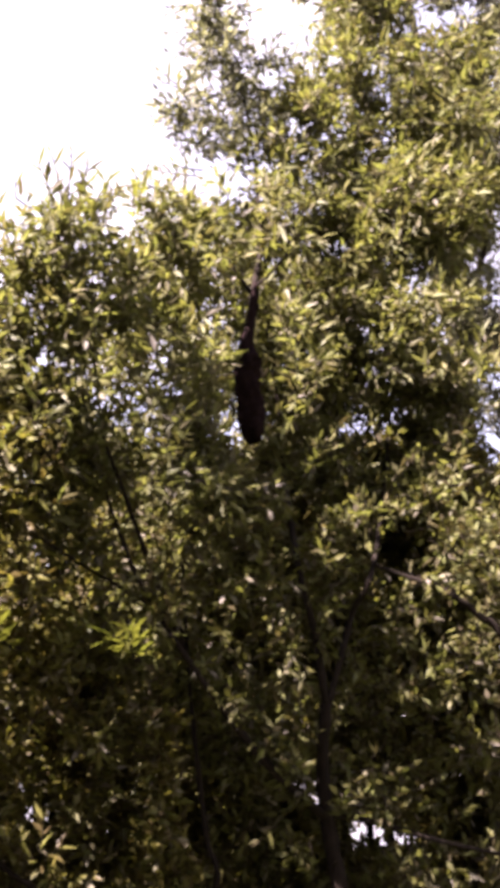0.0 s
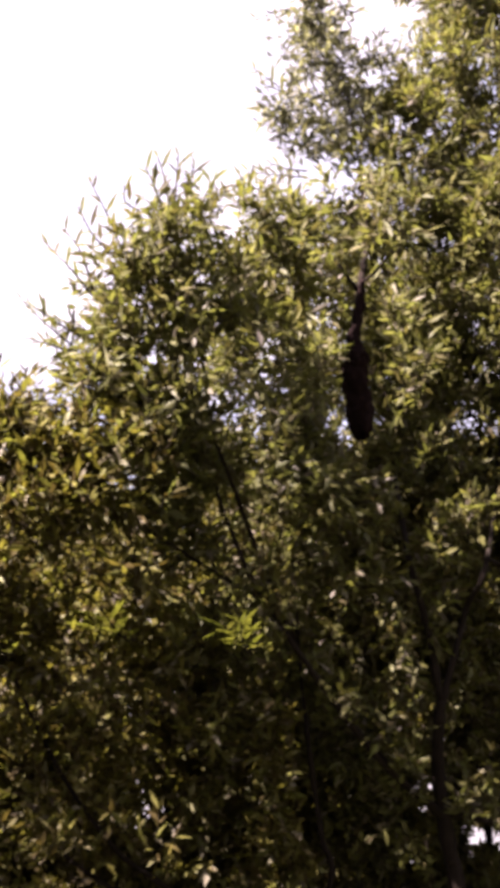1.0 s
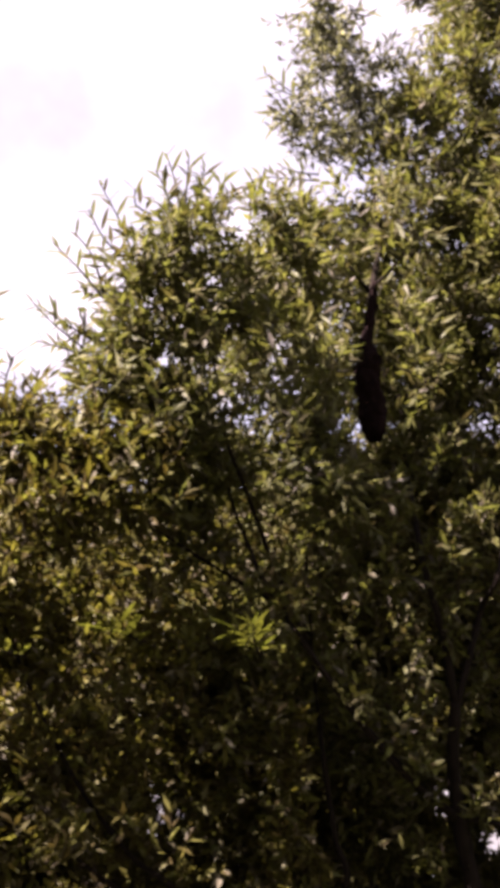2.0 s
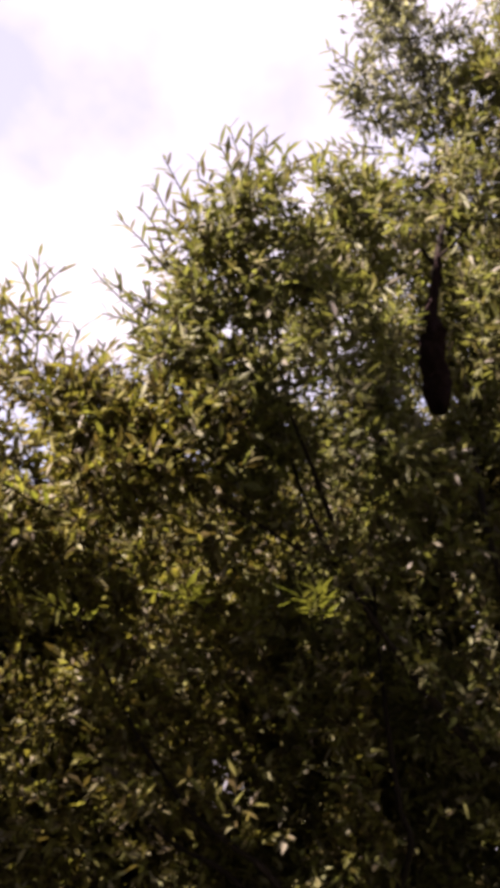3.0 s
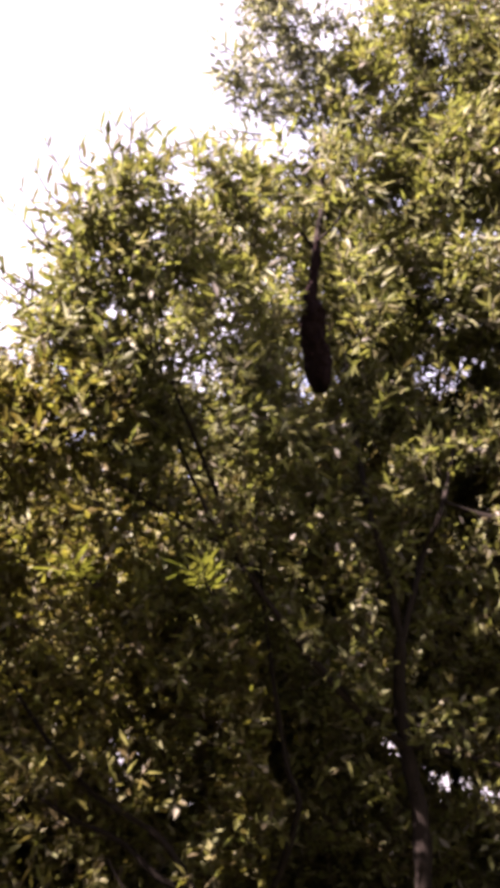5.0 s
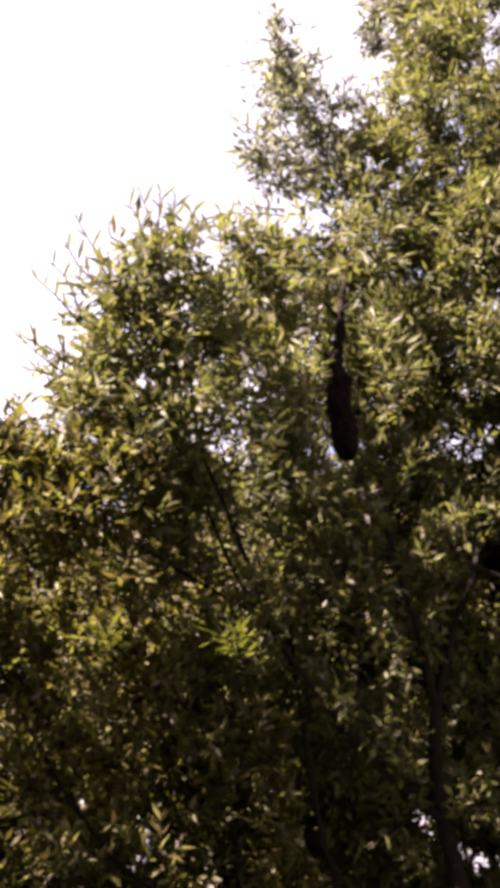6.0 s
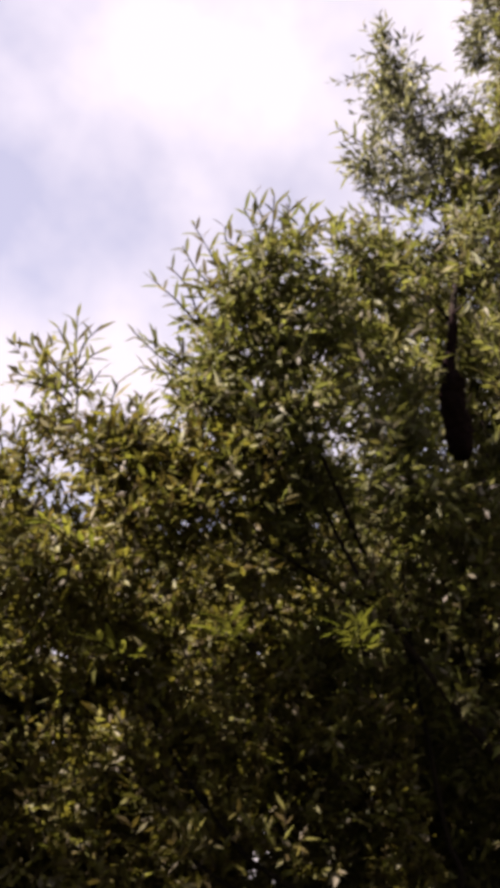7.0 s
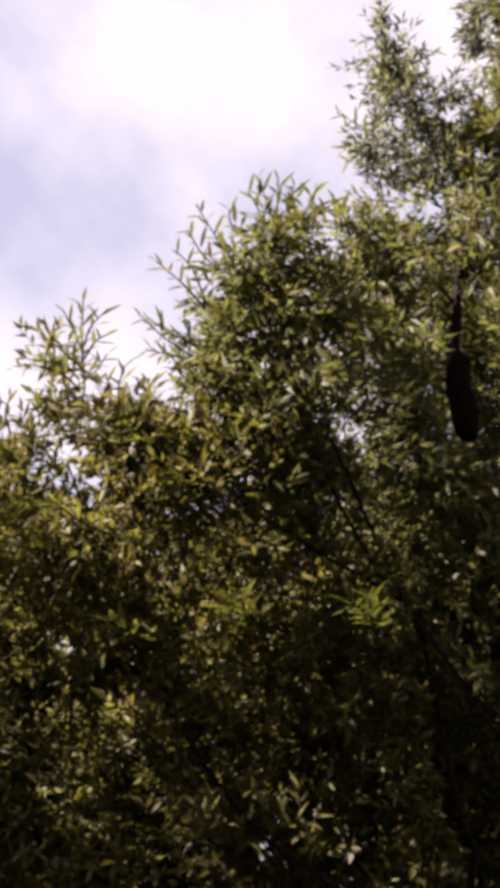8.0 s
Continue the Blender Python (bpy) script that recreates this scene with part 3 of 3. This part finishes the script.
    crown(tree, shift(body, tree), rng, 62, leaf_mat, leaf=(0.09, 0.03), per=8, keepouts=shift_keep(KEEP + GAPS + RECESS + OPEN, tree), label="shaded lower leaves, small and olive green")
    sprig_field(tree, rng, 0.2, 3.9, 0.2, 3.9, 8500, leaf_mat, KEEP + GAPS + RECESS + OPEN, "loose sunlit sprigs on the face of the thicket", front=5.52, deep=1.35)
    limb_sprigs(tree, rng, [TRUNK, FORK_A, FORK_B, LONG_LIMB], 120, leaf_mat, KEEP + GAPS + OPEN, "sunlit sprigs along the bare limbs")
    crown(tree, shift(clumped(lobes, rng), tree), rng, 220, lit_crown_leaf_mat, leaf=(0.118, 0.03), per=8, keepouts=shift_keep(KEEP + GAPS + RECESS, tree), label="dense crown of narrow yellow-green willow leaves")
    crown(tree, shift(clumped(right, rng), tree), rng, 205, lit_crown_leaf_mat, leaf=(0.135, 0.031), per=8, keepouts=shift_keep(KEEP + GAPS + RECESS, tree), label="long leaves on the outer side of the crown")
    sprig_field(tree, rng, -0.35, 0.95, 3.1, 4.8, 1000, lit_crown_leaf_mat, KEEP + GAPS + RECESS, "loose sunlit sprigs on the face of the crown", leaf=(0.11, 0.03), front=5.0, deep=0.55)
    tops = [(1.13, 7.0, 7.4, 0.24, 0.46), (1.04, 7.0, 7.82, 0.15, 0.23), (0.9, 7.0, 6.6, 0.2, 0.2), (1.28, 7.0, 6.7, 0.23, 0.33), (1.5, 7.1, 7.3, 0.27, 0.3)]
    crown(tree, shift(tops, tree), rng, 270, grey_leaf_mat, leaf=(0.11, 0.026), per=9, label="greyer young leaves at the top of the crown")
    side_shoots = [
        ((-0.3, 5.55, 4.74), (-0.51, 5.5, 5.16), 12), ((-0.33, 5.55, 4.68), (-0.57, 5.5, 4.98), 10), ((-0.3, 5.55, 4.72), (-0.47, 5.5, 4.65), 8), ((-0.45, 5.55, 4.42), (-0.76, 5.5, 4.74), 12), ((-0.45, 5.55, 4.46), (-0.64, 5.5, 4.82), 9), ((-0.52, 5.55, 4.08), (-0.86, 5.5, 4.36), 11),
        ((-0.5, 5.55, 4.16), (-0.78, 5.5, 4.31), 8), ((-0.5, 5.55, 4.04), (-0.81, 5.5, 4.11), 10), ((-0.47, 5.55, 3.89), (-0.6, 5.5, 3.97), 7), ((-0.42, 5.55, 3.8), (-0.56, 5.5, 3.87), 7)]
    top_shoots = [
        ((-0.02, 5.55, 5.04), (-0.12, 5.5, 5.4), 9), ((0.01, 5.55, 5.04), (0.02, 5.5, 5.39), 8), ((0.07, 5.55, 5.04), (0.12, 5.5, 5.31), 7), ((-0.08, 5.55, 5.05), (-0.18, 5.5, 5.28), 6), ((0.16, 5.55, 5), (0.27, 5.5, 5.16), 6), ((-0.2, 5.55, 5), (-0.3, 5.5, 5.14), 7),
        ((0.31, 5.6, 5.05), (0.36, 5.5, 5.16), 6)]
    far_shoots = [
        ((0.95, 7, 6.95), (0.6, 6.95, 7.18), 11), ((0.95, 7, 6.9), (0.66, 6.95, 7.04), 9), ((0.98, 7, 6.8), (0.68, 6.95, 6.69), 9), ((1, 7, 6.68), (0.76, 6.95, 6.6), 8), ((1.05, 7, 6.23), (0.62, 6.95, 6.21), 10), ((1.05, 7, 6.29), (0.74, 6.95, 6.31), 8),
        ((1.12, 7, 7.4), (0.95, 6.95, 7.6), 9), ((1.18, 7, 7.77), (1, 6.95, 8.01), 9), ((0.71, 6.9, 6.01), (0.57, 6.9, 6.2), 8), ((0.8, 6.9, 6), (0.85, 6.9, 6.2), 8), ((1.06, 7, 6.46), (0.97, 6.95, 6.59), 7)]
    for foot, tip, count in side_shoots + top_shoots + far_shoots:
        shoot(tree, foot, tip, count, rng)


def build_left_bush():
    rng = np.random.default_rng(12)
    tree = tree_thing("lower bushy willow with olive and yellowing leaves", 0.3, 5.9)
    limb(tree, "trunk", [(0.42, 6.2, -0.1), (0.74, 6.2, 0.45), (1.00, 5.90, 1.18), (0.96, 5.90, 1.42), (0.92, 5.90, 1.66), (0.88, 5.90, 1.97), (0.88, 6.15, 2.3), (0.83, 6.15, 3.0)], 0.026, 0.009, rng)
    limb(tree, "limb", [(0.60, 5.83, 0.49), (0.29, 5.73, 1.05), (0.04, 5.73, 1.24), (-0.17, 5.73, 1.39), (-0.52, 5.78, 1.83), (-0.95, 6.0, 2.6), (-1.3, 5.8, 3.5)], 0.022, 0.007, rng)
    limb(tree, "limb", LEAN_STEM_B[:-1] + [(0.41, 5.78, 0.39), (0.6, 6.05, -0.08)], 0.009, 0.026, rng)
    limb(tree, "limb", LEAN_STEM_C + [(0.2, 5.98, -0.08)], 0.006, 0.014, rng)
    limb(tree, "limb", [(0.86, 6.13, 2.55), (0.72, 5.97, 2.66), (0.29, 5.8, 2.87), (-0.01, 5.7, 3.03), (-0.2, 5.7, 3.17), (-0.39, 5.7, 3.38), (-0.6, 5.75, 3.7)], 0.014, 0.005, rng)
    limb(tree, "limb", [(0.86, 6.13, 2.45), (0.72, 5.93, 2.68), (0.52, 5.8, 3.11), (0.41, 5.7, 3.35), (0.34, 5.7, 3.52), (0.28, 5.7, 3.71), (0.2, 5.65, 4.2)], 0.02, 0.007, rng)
    lobes = [(-1.45, 5.80, 3.50, 0.45, 0.36), (-0.92, 5.80, 3.46, 0.41, 0.36), (-0.5, 5.65, 3.2, 0.42, 0.34), (-2.06, 6.20, 3.52, 0.48, 0.56), (-1.09, 5.90, 3.01, 0.63, 0.48), (-1.32, 5.6, 3.95, 0.15, 0.17), (-0.58, 5.85, 3.6, 0.2, 0.15), (-0.8, 5.8, 3.72, 0.2, 0.14), (-0.82, 5.65, 3.58, 0.2, 0.16), (-0.62, 5.6, 3.5, 0.2, 0.16), (-0.68, 5.6, 3.28, 0.22, 0.17), (-0.9, 5.65, 3.35, 0.2, 0.17), (-0.45, 5.62, 3.42, 0.16, 0.14)]
    body = body_lobes(rng, -2.7, 0.5, 0.3, 3.2, 6.2, 0.55)
    crown(tree, shift(body, tree), rng, 62, bush_leaf_mat, leaf=(0.09, 0.03), per=8, keepouts=shift_keep(GAPS + RECESS + OPEN, tree), label="shaded lower leaves, small and olive brown")
    sprig_field(tree, rng, -2.9, 0.4, 0.2, 3.5, 7800, bush_leaf_mat, GAPS + RECESS + OPEN, "loose sunlit sprigs on the face of the bush", front=5.45, deep=1.4)
    limb_sprigs(tree, rng, [THIN_STEM, LEAN_STEM, LEAN_STEM_B, [(0.74, 6.2, 0.45), (0.9, 6.05, 0.82), (1.0, 5.9, 1.15)]], 120, bush_leaf_mat, GAPS + OPEN, "sunlit sprigs along the bare limbs")
    sprig_field(tree, rng, -1.7, 0.1, 2.7, 3.7, 1600, bush_leaf_mat, GAPS + RECESS + OPEN, "bright sprigs near the top of the bush", leaf=(0.1, 0.03), front=5.1, deep=0.5)
    crown(tree, shift(lobes, tree), rng, 150, bush_leaf_mat, leaf=(0.115, 0.032), per=8, keepouts=shift_keep(GAPS + RECESS, tree), label="dense olive-green leaves with some turning yellow")
    tower_shoots = [
        ((-1.2, 5.6, 3.6), (-1.21, 5.55, 4.2), 12), ((-1.21, 5.6, 4.08), (-1.22, 5.55, 4.5), 11), ((-1.2, 5.6, 4.2), (-1.06, 5.55, 4.43), 7), ((-1.21, 5.6, 4.15), (-1.34, 5.55, 4.42), 8), ((-1.22, 5.6, 4.05), (-1.53, 5.55, 4.31), 10), ((-1.2, 5.6, 4.1), (-1.05, 5.55, 4.25), 7),
        ((-1.22, 5.6, 3.96), (-1.46, 5.55, 4.18), 9), ((-1.22, 5.6, 3.9), (-1.44, 5.55, 4.08), 8), ((-1.2, 5.6, 3.98), (-1.05, 5.55, 4.11), 7), ((-1.21, 5.6, 3.82), (-1.33, 5.55, 3.99), 8)]
    rim_shoots = [
        ((-0.96, 5.6, 3.7), (-0.94, 5.55, 4.03), 9), ((-1.03, 5.6, 3.75), (-1.05, 5.55, 3.95), 7), ((-0.83, 5.6, 3.7), (-0.8, 5.55, 3.93), 8), ((-0.62, 5.6, 3.65), (-0.58, 5.55, 3.82), 7), ((-1.44, 5.6, 3.65), (-1.47, 5.55, 3.82), 7), ((-1.61, 5.6, 3.6), (-1.62, 5.55, 3.83), 7),
        ((-1.34, 5.6, 3.7), (-1.41, 5.55, 3.9), 7)]
    for foot, tip, count in tower_shoots + rim_shoots:
        shoot(tree, foot, tip, count, rng)
    for foot, tip, count in [
            ((-0.1, 5.5, 2.42), (-0.3, 5.3, 2.46), 15), ((-0.12, 5.5, 2.4), (-0.24, 5.25, 2.5), 10), ((0.52, 5.5, 2.36), (0.36, 5.3, 2.47), 15), ((0.5, 5.5, 2.36), (0.44, 5.25, 2.5), 10),
            ((-0.95, 5.4, 2.9), (-1.25, 5.25, 3.05), 11), ((-0.72, 5.5, 2.33), (-0.93, 5.3, 2.4), 15)]:
        shoot(tree, foot, tip, count, rng, YOUNG)


def build_back_tree():
    rng = np.random.default_rng(13)
    tree = tree_thing("tall grey-green willow standing behind the thicket", 4.0, 9.0)
    limb(tree, "trunk", [(4.0, 9.0, -0.1), (3.95, 9.0, 3), (4.0, 9.0, 6), (3.8, 9.0, 9), (3.6, 9.0, 11)], 0.16, 0.03, rng)
    limb(tree, "limb", [(4.0, 9.0, 5.5), (4.5, 9.0, 7.5), (4.8, 9.0, 9.5)], 0.06, 0.015, rng)
    lobes = [(3.00, 9.00, 10.37, 0.69, 0.90), (4.03, 9.00, 11.18, 1.18, 1.40), (4.83, 9.00, 9.27, 1.18, 1.40), (4.2, 9.0, 7.6, 1.2, 1.2), (4.4, 9.2, 5.6, 1.2, 1.2)]
    crown(tree, shift(lobes, tree), rng, 130, grey_leaf_mat, leaf=(0.13, 0.03), depth=0.6, label="grey-green hazy crown of small leaves")


def build_shrub(x, y, width, height, seed):
    """A dense shrub behind or beside the thicket."""
    rng = np.random.default_rng(seed)
    e = new("shrub")
    e.location = (x, y, 0)
    tagged(e, "dense dark green shrub growing round the willows", "shrub", "shrubs behind the thicket")
    for k in range(4):
        a, r = rng.uniform(-1, 1), rng.uniform(0.2, 0.5)
        part("stem", limb_mesh([(0.1 * a, 0, -0.12), (0.3 * a, 0.1 * a, height * 0.4), (width * r * a, 0.2 * a, height * 0.85)], 0.035, 0.008, rng), shaded_bark_mat, e)
    lobes = body_lobes(rng, -width / 2, width / 2, 0.2, height, 0.0, 0.56)
    crown(e, lobes, rng, 330 if y < 9 else 210, bush_leaf_mat, leaf=(0.13, 0.045) if y < 9 else (0.17, 0.055), per=9, keepouts=shift_keep(GAPS, e), label="dark green leaf mass")


def long_leaf_mesh(length, width, droop, mat):
    """One lance-shaped leaf with a folded midrib, pointing along x."""
    v, f = [(0, 0, 0)], []
    rows = 5
    for i in range(1, rows):
        t = i / rows
        w = width * 0.5 * math.sin(math.pi * t ** 0.8) ** 0.9
        z = -droop * t * t * length
        v += [(t * length, -w, z + 0.35 * w), (t * length, 0, z), (t * length, w, z + 0.35 * w)]
    v.append((length, 0, -droop * length))
    f += [(0, 1, 2), (0, 2, 3)]
    for i in range(rows - 2):
        k = 1 + 3 * i
        f += [(k, k + 3, k + 4, k + 1), (k + 1, k + 4, k + 5, k + 2)]
    k = 1 + 3 * (rows - 2)
    f += [(k, len(v) - 1, k + 1), (k + 1, len(v) - 1, k + 2)]
    me = mesh_from("leaf", v, f)
    me.materials.append(mat)
    return me


LEAVES = [long_leaf_mesh(0.13, 0.02, 0.12, shoot_leaf_mat), long_leaf_mesh(0.105, 0.022, 0.2, shoot_leaf_mat), long_leaf_mesh(0.15, 0.024, 0.06, shoot_leaf_mat)]
YOUNG = [long_leaf_mesh(0.16, 0.03, 0.1, young_leaf_mat), long_leaf_mesh(0.13, 0.03, 0.2, young_leaf_mat), long_leaf_mesh(0.18, 0.034, 0.06, young_leaf_mat)]


def shoot(tree, foot, tip, count, rng, leaves=None):
    """A single leafy shoot: its stem, and each leaf as a piece of its own."""
    o = np.array(tree.location)
    a, b = np.array(foot) - o, np.array(tip) - o
    mid = (a + b) / 2 + rng.normal(size=3) * 0.02
    stem = part("shoot", limb_mesh([a, mid, b], 0.008, 0.004, rng, sides=5, steps=4), shaded_bark_mat, tree)
    way = Vector(b - a).normalized()
    for i in range(count):
        s = 0.12 + 0.88 * (i + 0.5) / count
        p = (1 - s) ** 2 * a + 2 * s * (1 - s) * mid + s * s * b
        turn = i * 2.4 + rng.uniform(-0.3, 0.3)
        lean = 1.15 - 0.5 * s + rng.uniform(-0.15, 0.25)
        side = Vector((math.cos(turn), math.sin(turn), 0.1))
        side = (side - way * side.dot(way)).normalized()
        d = (way * math.cos(lean) + side * math.sin(lean)).normalized()
        lf = part("leaf", (leaves or LEAVES)[i % 3], shoot_leaf_mat, stem)
        q = d.to_track_quat("X", "Z")
        lf.matrix_local = Matrix.LocRotScale(Vector(p), q, Vector((1, 1, 1)) * rng.uniform(0.75, 1.15))


build_main_tree()
build_left_bush()
build_back_tree()
# the first shrub stands out of view, added to shade the lower left
for k, (x, y, w, h) in enumerate([(-4.4, 6.2, 2.4, 3.7), (-3.2, 7.9, 2.6, 3.6), (-1.4, 8.0, 2.0, 3.4), (0.0, 8.0, 1.7, 3.1), (1.2, 7.9, 1.5, 4.0), (2.7, 8.0, 1.8, 4.4), (4.6, 8.0, 2.2, 4.6), (-3.0, 9.8, 3.6, 4.0), (0.4, 10.0, 3.6, 4.2), (3.8, 10.0, 3.6, 4.8)]):
    build_shrub(x, y, w, h, 40 + k)


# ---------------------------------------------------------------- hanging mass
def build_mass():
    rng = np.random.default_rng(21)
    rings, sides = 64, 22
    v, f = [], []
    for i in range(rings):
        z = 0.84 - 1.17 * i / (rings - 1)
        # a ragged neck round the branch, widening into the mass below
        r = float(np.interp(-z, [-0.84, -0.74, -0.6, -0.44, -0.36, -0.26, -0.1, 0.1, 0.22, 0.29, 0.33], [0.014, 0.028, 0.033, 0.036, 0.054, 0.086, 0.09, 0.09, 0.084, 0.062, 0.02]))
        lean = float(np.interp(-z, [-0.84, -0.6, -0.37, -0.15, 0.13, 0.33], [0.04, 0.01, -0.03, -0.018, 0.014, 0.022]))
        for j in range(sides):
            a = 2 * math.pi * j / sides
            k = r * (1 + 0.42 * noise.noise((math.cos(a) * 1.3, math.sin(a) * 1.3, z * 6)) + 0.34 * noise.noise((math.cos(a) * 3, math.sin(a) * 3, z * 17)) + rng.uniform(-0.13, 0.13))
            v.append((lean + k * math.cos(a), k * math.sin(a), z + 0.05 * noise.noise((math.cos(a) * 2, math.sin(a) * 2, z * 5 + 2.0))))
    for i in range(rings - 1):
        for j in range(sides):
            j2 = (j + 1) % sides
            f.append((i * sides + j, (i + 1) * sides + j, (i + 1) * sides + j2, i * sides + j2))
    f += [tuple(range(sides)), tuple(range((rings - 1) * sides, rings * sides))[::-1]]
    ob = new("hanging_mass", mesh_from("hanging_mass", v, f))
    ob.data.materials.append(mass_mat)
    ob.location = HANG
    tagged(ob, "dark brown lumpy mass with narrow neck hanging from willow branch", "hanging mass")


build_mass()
